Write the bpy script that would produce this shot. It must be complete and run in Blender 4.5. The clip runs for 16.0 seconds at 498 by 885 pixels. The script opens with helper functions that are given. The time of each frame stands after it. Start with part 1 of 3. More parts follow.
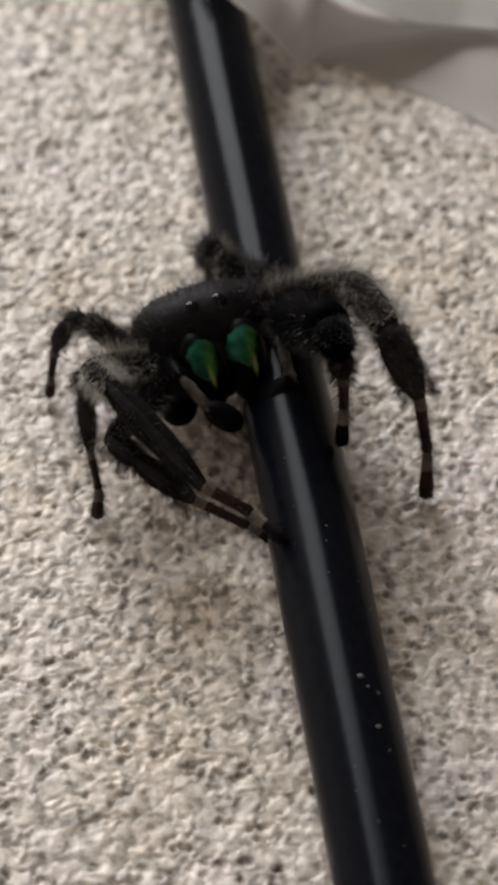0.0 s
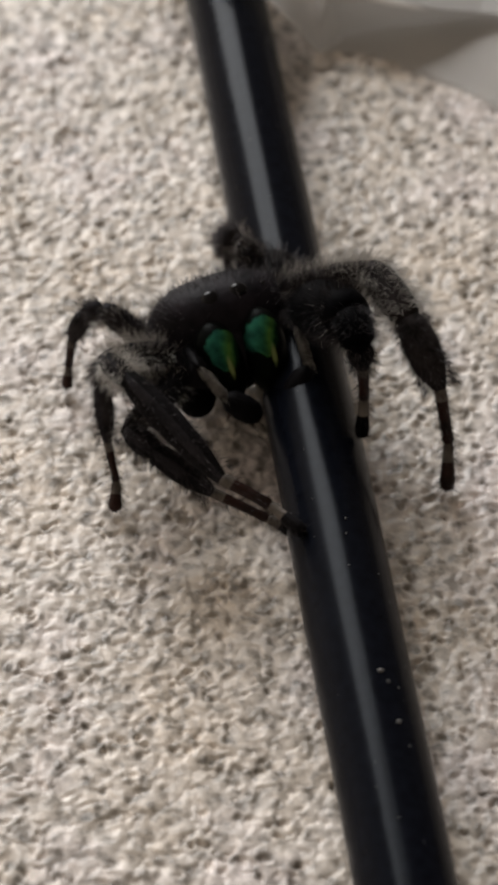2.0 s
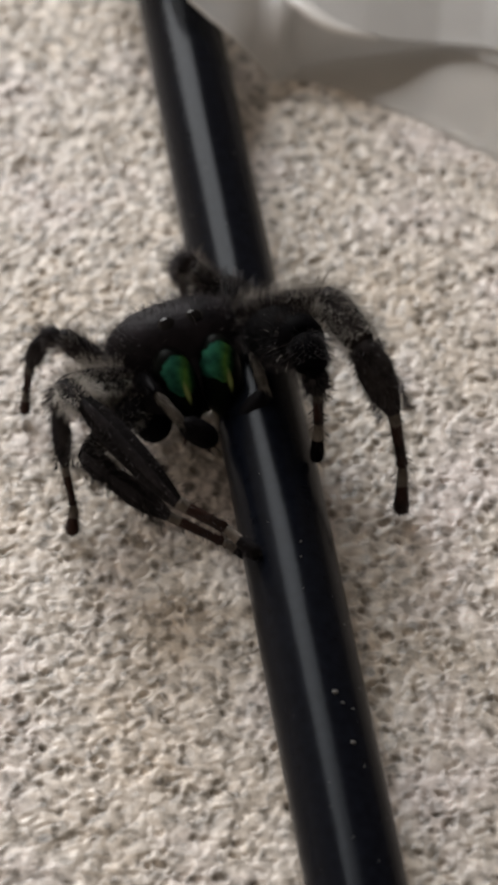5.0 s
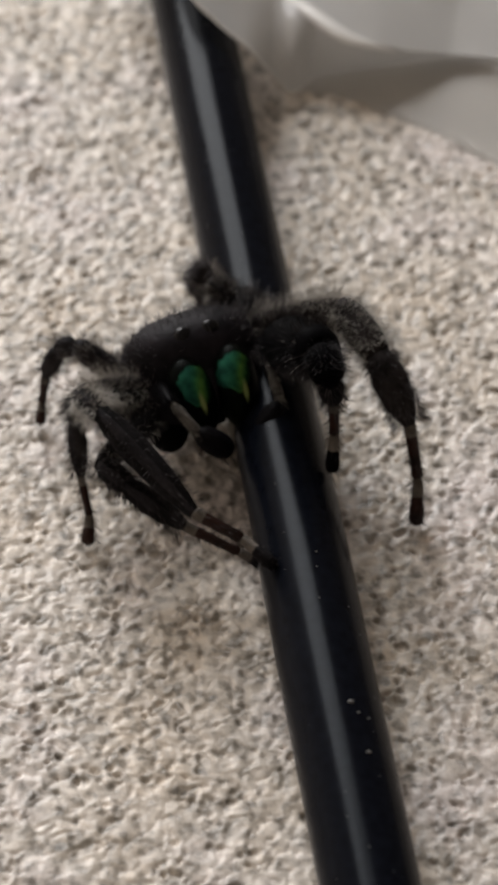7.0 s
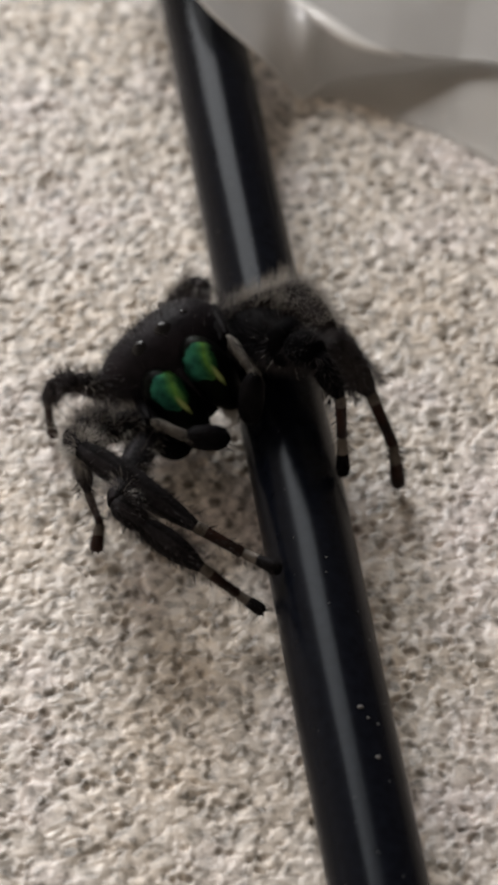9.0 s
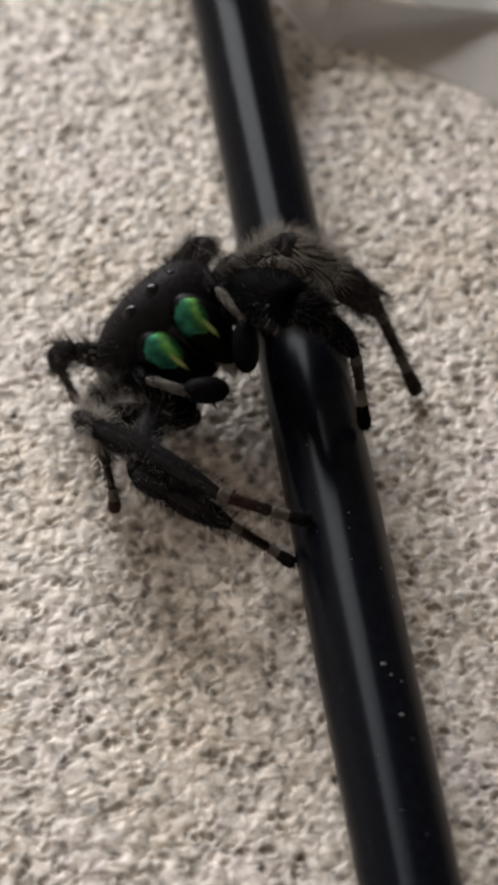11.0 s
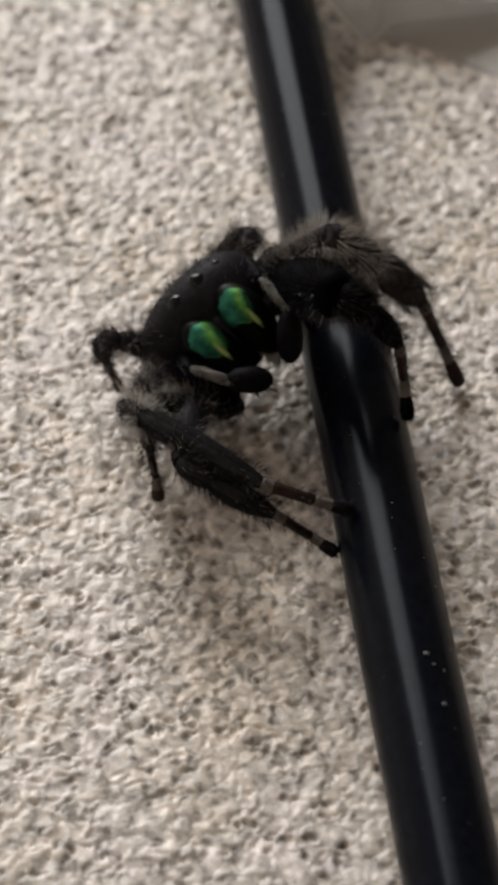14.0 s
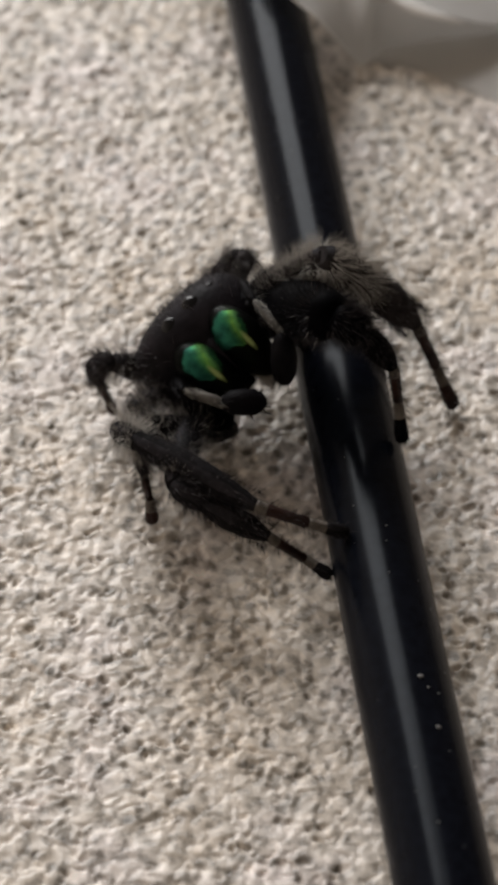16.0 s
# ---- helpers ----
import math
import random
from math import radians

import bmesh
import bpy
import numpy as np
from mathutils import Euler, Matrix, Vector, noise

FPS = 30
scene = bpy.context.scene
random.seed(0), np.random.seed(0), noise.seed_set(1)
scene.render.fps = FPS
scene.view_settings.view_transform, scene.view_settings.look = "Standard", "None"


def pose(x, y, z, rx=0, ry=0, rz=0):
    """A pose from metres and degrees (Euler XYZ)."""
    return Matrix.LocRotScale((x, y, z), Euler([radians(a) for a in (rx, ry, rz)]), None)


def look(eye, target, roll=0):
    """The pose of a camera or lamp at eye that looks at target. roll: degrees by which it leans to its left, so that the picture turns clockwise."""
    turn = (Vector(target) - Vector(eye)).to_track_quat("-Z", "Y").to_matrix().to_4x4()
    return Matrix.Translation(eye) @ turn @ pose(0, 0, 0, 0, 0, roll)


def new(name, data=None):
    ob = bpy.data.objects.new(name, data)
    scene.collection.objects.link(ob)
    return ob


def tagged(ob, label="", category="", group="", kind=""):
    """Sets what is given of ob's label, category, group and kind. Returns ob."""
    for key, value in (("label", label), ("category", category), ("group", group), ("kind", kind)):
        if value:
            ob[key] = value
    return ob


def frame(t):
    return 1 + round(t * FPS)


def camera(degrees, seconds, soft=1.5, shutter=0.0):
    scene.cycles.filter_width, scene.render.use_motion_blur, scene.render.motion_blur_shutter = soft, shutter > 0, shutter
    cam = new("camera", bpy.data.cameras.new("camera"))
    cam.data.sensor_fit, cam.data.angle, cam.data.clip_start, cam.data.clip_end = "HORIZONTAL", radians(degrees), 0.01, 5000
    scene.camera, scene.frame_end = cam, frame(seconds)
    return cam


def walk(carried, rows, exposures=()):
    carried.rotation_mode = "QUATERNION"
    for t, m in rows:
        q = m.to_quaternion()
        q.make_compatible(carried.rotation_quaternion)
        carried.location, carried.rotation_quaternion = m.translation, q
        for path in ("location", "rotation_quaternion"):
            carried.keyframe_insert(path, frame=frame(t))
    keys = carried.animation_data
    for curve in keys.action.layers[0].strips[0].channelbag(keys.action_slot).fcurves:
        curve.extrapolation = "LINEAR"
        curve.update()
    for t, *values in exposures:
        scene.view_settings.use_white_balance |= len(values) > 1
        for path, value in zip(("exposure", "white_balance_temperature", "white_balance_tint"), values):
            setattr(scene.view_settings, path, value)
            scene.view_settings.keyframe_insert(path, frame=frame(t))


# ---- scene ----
# Lengths below are in centimetres; CM turns them into metres.
CM = 0.01

# ---- camera ----
cam = camera(9.0, 16.0, soft=4.2)
cam.data.dof.use_dof = True
cam.data.dof.focus_distance = 12.15 * CM
cam.data.dof.aperture_fstop = 130
PATH = [  # seconds, eye x y z (cm), yaw, pitch, roll
    (0.0, 0.0, -9.2258, 9.0979, 0.0, -44.6, 0.0),
    (0.5, -0.0084, -9.1354, 9.0073, 0.321, -44.584, -0.216),
    (1.0, 0.0046, -9.1457, 9.0219, 0.769, -44.683, -0.543),
    (1.5, -0.0082, -9.178, 9.0499, 0.821, -44.766, -0.546),
    (2.0, 0.0251, -9.1197, 9.0168, 0.65, -44.831, -0.534),
    (2.5, 0.0569, -9.2179, 9.0715, 0.152, -44.72, -0.233),
    (3.0, 0.0518, -9.1967, 9.0505, -0.101, -44.603, -0.083),
    (3.5, 0.0484, -9.2231, 9.0651, -0.238, -44.419, -0.026),
    (4.0, 0.0489, -9.2292, 9.079, -0.34, -44.286, 0.085),
    (6.5, 0.0341, -9.2222, 9.0707, -0.267, -44.184, 0.132),
    (7.0, 0.0054, -9.2522, 9.0912, -0.203, -44.021, 0.15),
    (7.5, -0.0121, -9.305, 9.1365, -0.165, -43.857, 0.152),
    (8.0, -0.0008, -9.2678, 9.1016, -0.276, -43.768, 0.226),
    (8.5, 0.0039, -9.25, 9.0876, -0.234, -43.788, 0.193),
    (9.0, 0.0157, -9.2517, 9.1043, 0.109, -43.967, -0.07),
    (9.2, 0.0028, -9.2581, 9.0809, 0.198, -43.924, -0.105),
    (11.3, 0.0129, -9.1611, 9.0343, 0.646, -44.938, -0.495),
    (11.5, 0.0205, -9.1531, 9.0226, 0.589, -44.983, -0.446),
    (12.0, 0.0037, -9.1745, 9.0554, 0.646, -45.165, -0.435),
    (12.5, 0.0323, -9.1591, 9.0477, 0.781, -45.274, -0.514),
    (13.0, -0.0379, -9.0703, 8.9478, 0.93, -45.225, -0.442),
    (13.5, -0.0996, -9.1267, 9.0017, 1.282, -45.007, -0.634),
    (14.0, -0.0622, -9.2291, 9.0793, 1.278, -44.951, -0.543),
    (14.5, -0.0647, -9.1571, 9.01, 1.233, -44.832, -0.477),
    (15.0, -0.0801, -9.1945, 9.03, 1.203, -44.675, -0.41),
    (15.5, -0.0727, -9.1862, 9.0277, 1.277, -44.638, -0.502),
    (16.0, -0.057, -9.2184, 9.0586, 1.155, -44.512, -0.459),
]
walk(cam, [(t, pose(x * CM, y * CM, z * CM, 90 + pitch, 0, yaw) @ pose(0, 0, 0, 0, 0, roll)) for t, x, y, z, yaw, pitch, roll in PATH])

# ---- light ----
world = bpy.data.worlds.new("room_light")
scene.world = world
world.use_nodes = True
# a room lit from its left side: bright there, dim towards the right
sky_nodes, sky_links = world.node_tree.nodes, world.node_tree.links
sky_way = sky_nodes.new("ShaderNodeTexCoord")
sky_axis = sky_nodes.new("ShaderNodeSeparateXYZ")
sky_links.new(sky_way.outputs["Generated"], sky_axis.inputs[0])
sky_span = sky_nodes.new("ShaderNodeMapRange")
sky_span.inputs["From Min"].default_value, sky_span.inputs["From Max"].default_value = -1.0, 1.0
sky_links.new(sky_axis.outputs["X"], sky_span.inputs["Value"])
sky_ramp = sky_nodes.new("ShaderNodeValToRGB")
sky_ramp.color_ramp.elements[0].color = (3.3, 2.8, 2.35, 1)
sky_ramp.color_ramp.elements[1].color = (0.38, 0.30, 0.225, 1)
middle = sky_ramp.color_ramp.elements.new(0.30)
middle.color = (1.05, 0.88, 0.72, 1)
sky_links.new(sky_span.outputs["Result"], sky_ramp.inputs["Fac"])
sky_links.new(sky_ramp.outputs["Color"], sky_nodes["Background"].inputs[0])
sky_nodes["Background"].inputs[1].default_value = 0.225


def area_lamp(name, eye, target, wide, tall, watts, colour):
    data = bpy.data.lights.new(name, "AREA")
    data.shape, data.size, data.size_y = "RECTANGLE", wide * CM, tall * CM
    data.energy, data.color = watts, colour
    lamp = new(name, data)
    lamp.matrix_world = look(Vector(eye) * CM, Vector(target) * CM)
    return lamp


# a lamp close by, up behind the spider, to the left
area_lamp("lamp", (-27.0, 72.0, 46.5), (0, 0.3, 0), 42, 69, 7.7, (1.0, 0.99, 0.985))
scene.view_settings.exposure = 0.0


# ---- materials ----
def material(name, colour, rough=0.5, metal=0.0, spec=0.5):
    m = bpy.data.materials.new(name)
    m.use_nodes = True
    b = m.node_tree.nodes["Principled BSDF"]
    b.inputs["Base Color"].default_value = (*colour, 1)
    b.inputs["Roughness"].default_value = rough
    b.inputs["Metallic"].default_value = metal
    b.inputs["Specular IOR Level"].default_value = spec
    return m, m.node_tree.nodes, m.node_tree.links, b


def noise_node(nodes, links, scale, detail=3.0, coords="Object", stretch=None):
    tc = nodes.new("ShaderNodeTexCoord")
    out = tc.outputs[coords]
    if stretch:
        mp = nodes.new("ShaderNodeMapping")
        mp.inputs["Scale"].default_value = stretch
        links.new(out, mp.inputs["Vector"])
        out = mp.outputs["Vector"]
    n = nodes.new("ShaderNodeTexNoise")
    n.inputs["Scale"].default_value = scale
    n.inputs["Detail"].default_value = detail
    links.new(out, n.inputs["Vector"])
    return n


def ramp(nodes, links, source, stops):
    r = nodes.new("ShaderNodeValToRGB")
    while len(r.color_ramp.elements) < len(stops):
        r.color_ramp.elements.new(0.5)
    for e, (at, c) in zip(r.color_ramp.elements, stops):
        e.position, e.color = at, (*c, 1)
    links.new(source, r.inputs["Fac"])
    return r


def bump(nodes, links, source, b, strength, distance):
    n = nodes.new("ShaderNodeBump")
    n.inputs["Strength"].default_value = strength
    n.inputs["Distance"].default_value = distance
    links.new(source, n.inputs["Height"])
    links.new(n.outputs["Normal"], b.inputs["Normal"])


def ground_material():
    m, n, l, b = material("textured_paint", (0.5, 0.46, 0.41), 0.36, 0, 0.33)
    big = noise_node(n, l, 150, 3)
    fine = noise_node(n, l, 1650, 3, stretch=(0.98, 0.95, 1))
    tint = ramp(n, l, big.outputs["Fac"], [(0.32, (0.594, 0.523, 0.443)), (0.5, (0.626, 0.576, 0.520)), (0.66, (0.678, 0.619, 0.592))])
    grain = ramp(n, l, fine.outputs["Fac"], [(0.36, (0.58, 0.575, 0.56)), (0.455, (0.95, 0.945, 0.935)), (0.56, (1.12, 1.12, 1.12)), (0.65, (1.40, 1.40, 1.40))])
    # small dark specks painting shaded pits, bent and broken by a finer noise
    tc = n.new("ShaderNodeTexCoord")
    flat = n.new("ShaderNodeMapping")
    flat.inputs["Scale"].default_value = (1.12, 0.90, 0.0)
    flat.inputs["Rotation"].default_value = (0, 0, radians(-8))
    l.new(tc.outputs["Object"], flat.inputs["Vector"])
    bend = noise_node(n, l, 1700, 2)
    shift = n.new("ShaderNodeVectorMath")
    shift.operation = "MULTIPLY_ADD"
    shift.inputs[1].default_value = (0.0007, 0.0007, 0.0)
    l.new(bend.outputs["Color"], shift.inputs[0])
    l.new(flat.outputs["Vector"], shift.inputs[2])
    cells = n.new("ShaderNodeTexVoronoi")
    cells.inputs["Scale"].default_value = 1520
    l.new(shift.outputs["Vector"], cells.inputs["Vector"])
    speck = ramp(n, l, cells.outputs["Distance"], [(0.16, (0.42, 0.405, 0.385)), (0.34, (0.86, 0.855, 0.85)), (0.48, (1.06, 1.06, 1.06)), (0.75, (1.16, 1.16, 1.16))])
    colour = tint.outputs["Color"]
    for layer in (grain, speck):
        mix = n.new("ShaderNodeMix")
        mix.data_type, mix.blend_type = "RGBA", "MULTIPLY"
        mix.inputs["Factor"].default_value = 1.0
        l.new(colour, mix.inputs["A"])
        l.new(layer.outputs["Color"], mix.inputs["B"])
        colour = mix.outputs["Result"]
    l.new(colour, b.inputs["Base Color"])
    relief = noise_node(n, l, 3200, 2)
    bump(n, l, relief.outputs["Fac"], b, 0.18, 0.00008)
    return m


def cable_material():
    m, n, l, b = material("black_cable_jacket", (0.006, 0.007, 0.009), 0.2, 0, 0.062)
    b.inputs["Specular Tint"].default_value = (0.86, 0.93, 1.0, 1)
    streak = noise_node(n, l, 500, 4, stretch=(1, 1, 0.06))
    wear = noise_node(n, l, 42, 3, stretch=(1, 1, 0.5))
    both = n.new("ShaderNodeMath")
    both.operation = "MULTIPLY_ADD"
    both.inputs[1].default_value = 0.35
    l.new(streak.outputs["Fac"], both.inputs[0])
    l.new(wear.outputs["Fac"], both.inputs[2])
    r = ramp(n, l, both.outputs[0], [(0.5, (0.14, 0.14, 0.14)), (0.9, (0.28, 0.28, 0.28))])
    l.new(r.outputs["Color"], b.inputs["Roughness"])
    dust = noise_node(n, l, 2600, 2)
    d = ramp(n, l, dust.outputs["Fac"], [(0.3, (0.003, 0.0037, 0.0065)), (0.78, (0.006, 0.0075, 0.0125))])
    l.new(d.outputs["Color"], b.inputs["Base Color"])
    bump(n, l, streak.outputs["Fac"], b, 0.12, 0.00003)
    return m


def cuticle(name, dark, light, rough, spec=0.3):
    m, n, l, b = material(name, dark, rough, 0, spec)
    spots = noise_node(n, l, 900, 4)
    r = ramp(n, l, spots.outputs["Fac"], [(0.35, dark), (0.75, light)])
    l.new(r.outputs["Color"], b.inputs["Base Color"])
    fine = noise_node(n, l, 4200, 2)
    bump(n, l, fine.outputs["Fac"], b, 0.5, 0.00006)
    return m


GROUND = ground_material()
CABLE = cable_material()
HEAD = cuticle("purple_black_head_cuticle", (0.0044, 0.0038, 0.0053), (0.0204, 0.017, 0.0215), 0.55, 0.08)
JET = cuticle("jet_black_cuticle", (0.001, 0.001, 0.0015), (0.0027, 0.0026, 0.0035), 0.6, 0.015)
BLACK = cuticle("black_cuticle", (0.0021, 0.002, 0.0028), (0.0097, 0.0086, 0.0102), 0.55, 0.04)
LEG = cuticle("charcoal_leg_cuticle", (0.0034, 0.0031, 0.0037), (0.0165, 0.0145, 0.0166), 0.65, 0.06)
LEG_GREY = cuticle("grey_brown_leg_cuticle", (0.0125, 0.011, 0.0116), (0.072, 0.064, 0.066), 0.7, 0.05)
STRIPE = cuticle("grey_stripe_cuticle", (0.0097, 0.0088, 0.0107), (0.0407, 0.037, 0.0429), 0.65, 0.1)
BROWN = cuticle("red_brown_cuticle", (0.010, 0.0042, 0.0035), (0.050, 0.018, 0.012), 0.5, 0.2)
PALP = cuticle("white_palp_scales", (0.04, 0.037, 0.034), (0.24, 0.225, 0.205), 0.6, 0.2)
PALE = cuticle("pale_ring_cuticle", (0.08, 0.068, 0.058), (0.26, 0.23, 0.20), 0.6, 0.2)
PALE_HAIR = material("pale_hair", (0.52, 0.50, 0.47), 0.7, 0, 0.2)[0]
GREY_HAIR = material("grey_hair", (0.2134, 0.207, 0.2239), 0.7, 0, 0.2)[0]
BROWN_HAIR = material("brown_grey_hair", (0.066, 0.057, 0.060), 0.8, 0, 0.1)[0]
DARK_HAIR = material("dark_hair", (0.0097, 0.0088, 0.0104), 0.7, 0, 0.2)[0]
WHITE_HAIR = material("white_hair", (0.5, 0.48, 0.44), 0.6, 0, 0.2)[0]
EYE = material("glossy_black_eye", (0.0019, 0.002, 0.0035), 0.16, 0, 0.3)[0]
DUST = material("white_dust", (0.17, 0.17, 0.17), 0.8)[0]


def chelicera_material(name, aside):
    """Black, with a patch of iridescent green scales on the front."""
    m, n, l, b = material(name, (0.01, 0.16, 0.07), 0.48, 0.85, 0.3)
    tc = n.new("ShaderNodeTexCoord")
    place = n.new("ShaderNodeMapping")
    place.inputs["Location"].default_value = (aside, 0, -0.44)
    place.inputs["Rotation"].default_value = (0, radians(-20), 0)
    place.inputs["Scale"].default_value = (1 / 0.00118, 0.0, 1 / 0.00128)
    l.new(tc.outputs["Object"], place.inputs["Vector"])
    far = n.new("ShaderNodeVectorMath")
    far.operation = "LENGTH"
    l.new(place.outputs[0], far.inputs[0])
    grain = noise_node(n, l, 1400, 3)
    add = n.new("ShaderNodeMath")
    add.operation = "MULTIPLY_ADD"
    add.inputs[1].default_value = 0.7
    l.new(grain.outputs["Fac"], add.inputs[0])
    l.new(far.outputs["Value"], add.inputs[2])
    sep = n.new("ShaderNodeSeparateXYZ")
    l.new(place.outputs[0], sep.inputs[0])
    wave = n.new("ShaderNodeMath")
    wave.operation = "MULTIPLY_ADD"
    wave.inputs[1].default_value = 0.5
    l.new(grain.outputs["Fac"], wave.inputs[0])
    l.new(sep.outputs["X"], wave.inputs[2])
    # teal to yellow bands paint the shifting iridescent sheen as fixed colour
    hue = ramp(n, l, wave.outputs[0], [(0.0, (0.018, 0.105, 0.080)), (0.20, (0.026, 0.14, 0.080)), (0.36, (0.060, 0.20, 0.064)), (0.48, (0.12, 0.28, 0.060)), (0.58, (0.085, 0.23, 0.07)), (0.70, (0.01, 0.05, 0.02))])
    patch = ramp(n, l, add.outputs[0], [(0.90, (1, 1, 1)), (0.98, (0.012, 0.012, 0.012))])
    r = n.new("ShaderNodeMix")
    r.data_type, r.blend_type = "RGBA", "MULTIPLY"
    r.inputs["Factor"].default_value = 1.0
    l.new(hue.outputs["Color"], r.inputs["A"])
    l.new(patch.outputs["Color"], r.inputs["B"])
    streak = noise_node(n, l, 1700, 4)
    vary = ramp(n, l, streak.outputs["Fac"], [(0.36, (0.45, 0.48, 0.48)), (0.64, (1.4, 1.4, 1.25))])
    r2 = n.new("ShaderNodeMix")
    r2.data_type, r2.blend_type = "RGBA", "MULTIPLY"
    r2.inputs["Factor"].default_value = 1.0
    l.new(r.outputs["Result"], r2.inputs["A"])
    l.new(vary.outputs["Color"], r2.inputs["B"])
    # a narrow pale yellow-green tail below the patch, a highlight painted in
    tail = n.new("ShaderNodeMapping")
    tail.inputs["Location"].default_value = (-0.75, 0, 0.20)
    tail.inputs["Scale"].default_value = (1 / 0.00020, 0.0, 1 / 0.00090)
    l.new(tc.outputs["Object"], tail.inputs["Vector"])
    away = n.new("ShaderNodeVectorMath")
    away.operation = "LENGTH"
    l.new(tail.outputs[0], away.inputs[0])
    rough_edge = n.new("ShaderNodeMath")
    rough_edge.operation = "MULTIPLY_ADD"
    rough_edge.inputs[1].default_value = 0.6
    l.new(grain.outputs["Fac"], rough_edge.inputs[0])
    l.new(away.outputs["Value"], rough_edge.inputs[2])
    mask = ramp(n, l, rough_edge.outputs[0], [(0.55, (1, 1, 1)), (0.95, (0, 0, 0))])
    r3 = n.new("ShaderNodeMix")
    r3.data_type = "RGBA"
    l.new(mask.outputs["Color"], r3.inputs["Factor"])
    l.new(r2.outputs["Result"], r3.inputs["A"])
    r3.inputs["B"].default_value = (0.36, 0.46, 0.17, 1)
    l.new(r3.outputs["Result"], b.inputs["Base Color"])
    fine = noise_node(n, l, 3000, 2)
    bump(n, l, fine.outputs["Fac"], b, 0.25, 0.00005)
    return m


# the right jaw's patch is painted further aside, where its sheen shows
GREENS = {-1: chelicera_material("green_chelicera_scales", 0.05), 1: chelicera_material("green_chelicera_scales_aside", 0.26)}


def film_material(name, colour, rough, low, high, glow_share=0.62):
    m, n, l, b = material(name, colour, rough, 0, 0.9)
    b.inputs["Coat Weight"].default_value, b.inputs["Coat Roughness"].default_value = 0.6, 0.1
    clear = n.new("ShaderNodeBsdfTransparent")
    clear.inputs[0].default_value = (0.95, 0.94, 0.92, 1)
    mix = n.new("ShaderNodeMixShader")
    haze = noise_node(n, l, 90, 3)
    r = ramp(n, l, haze.outputs["Fac"], [(0.3, (low, low, low)), (0.7, (high, high, high))])
    l.new(r.outputs["Color"], mix.inputs[0])
    glow = n.new("ShaderNodeBsdfTranslucent")
    glow.inputs[0].default_value = (*colour, 1)
    body = n.new("ShaderNodeMixShader")
    body.inputs[0].default_value = glow_share
    l.new(b.outputs[0], body.inputs[1])
    l.new(glow.outputs[0], body.inputs[2])
    l.new(clear.outputs[0], mix.inputs[1])
    l.new(body.outputs[0], mix.inputs[2])
    l.new(mix.outputs[0], n["Material Output"].inputs["Surface"])
    return m


FILM = film_material("clear_plastic_film", (0.96, 0.965, 0.97), 0.2, 0.68, 0.88, 0.30)
SHEET = film_material("milky_plastic_film", (0.84, 0.83, 0.81), 0.35, 0.76, 0.88, 0.25)
# near-white film, for the painted glint on the crest and for the hem
GLINT_HEM_FILM = film_material("glint_and_hem_film", (0.96, 0.95, 0.94), 0.3, 0.92, 1.0, 0.12)


# ---- mesh helpers ----
def part(name, bm, materials, parent=None, label=""):
    """Links a bmesh, drawn in cm, as one mesh object under its thing."""
    bmesh.ops.scale(bm, vec=(CM, CM, CM), verts=bm.verts)
    mesh = bpy.data.meshes.new(name)
    bm.to_mesh(mesh)
    bm.free()
    for m in materials if isinstance(materials, (list, tuple)) else [materials]:
        mesh.materials.append(m)
    ob = new(name, mesh)
    if parent:
        ob.parent = parent
    if label:
        tagged(ob, label)
    return ob


def loft(bm, rings, sides, slots=None, closed=True, stripe=None):
    """Rings of (centre, rx, ry) along z; a slot of material for each span."""
    made = []
    for c, rx, ry in rings:
        made.append([bm.verts.new((c[0] + rx * math.cos(a), c[1] + ry * math.sin(a), c[2])) for a in (math.tau * k / sides for k in range(sides))])
    for i, (lo, hi) in enumerate(zip(made, made[1:])):
        for k in range(sides):
            f = bm.faces.new((lo[k], lo[(k + 1) % sides], hi[(k + 1) % sides], hi[k]))
            f.smooth = True
            f.material_index = stripe[1] if stripe and k in stripe[0] else slots[i] if slots else 0
    if closed:
        for ring, end in ((made[0][::-1], 0), (made[-1], -1)):
            f = bm.faces.new(ring)
            f.material_index = slots[end] if slots else 0
    return made


def hair(bm, root, way, length, thick, slot, sag=0.0):
    """One bent hair: a three-sided spike in two spans."""
    way = way.normalized()
    side = way.orthogonal().normalized()
    other = way.cross(side)
    mid = root + way * length * 0.55
    tip = root + way * length + Vector((0, 0, -sag * length))
    low = [bm.verts.new(root + (side * math.cos(a) + other * math.sin(a)) * thick) for a in (0, 2.09, 4.19)]
    high = [bm.verts.new(mid + (side * math.cos(a) + other * math.sin(a)) * thick * 0.7) for a in (0, 2.09, 4.19)]
    end = bm.verts.new(tip)
    for k in range(3):
        for f in (bm.faces.new((low[k], low[(k + 1) % 3], high[(k + 1) % 3], high[k])), bm.faces.new((high[k], high[(k + 1) % 3], end))):
            f.material_index = slot


def ellipsoid(bm, centre, radii, across=24, down=16, shape=None, slot=0):
    made = bmesh.ops.create_uvsphere(bm, u_segments=across, v_segments=down, radius=1.0)["verts"]
    for v in made:
        p = shape(v.co.copy()) if shape else v.co.copy()
        v.co = Vector(centre) + Vector((p.x * radii[0], p.y * radii[1], p.z * radii[2]))
    for v in made:
        for f in v.link_faces:
            f.smooth, f.material_index = True, slot
    return made


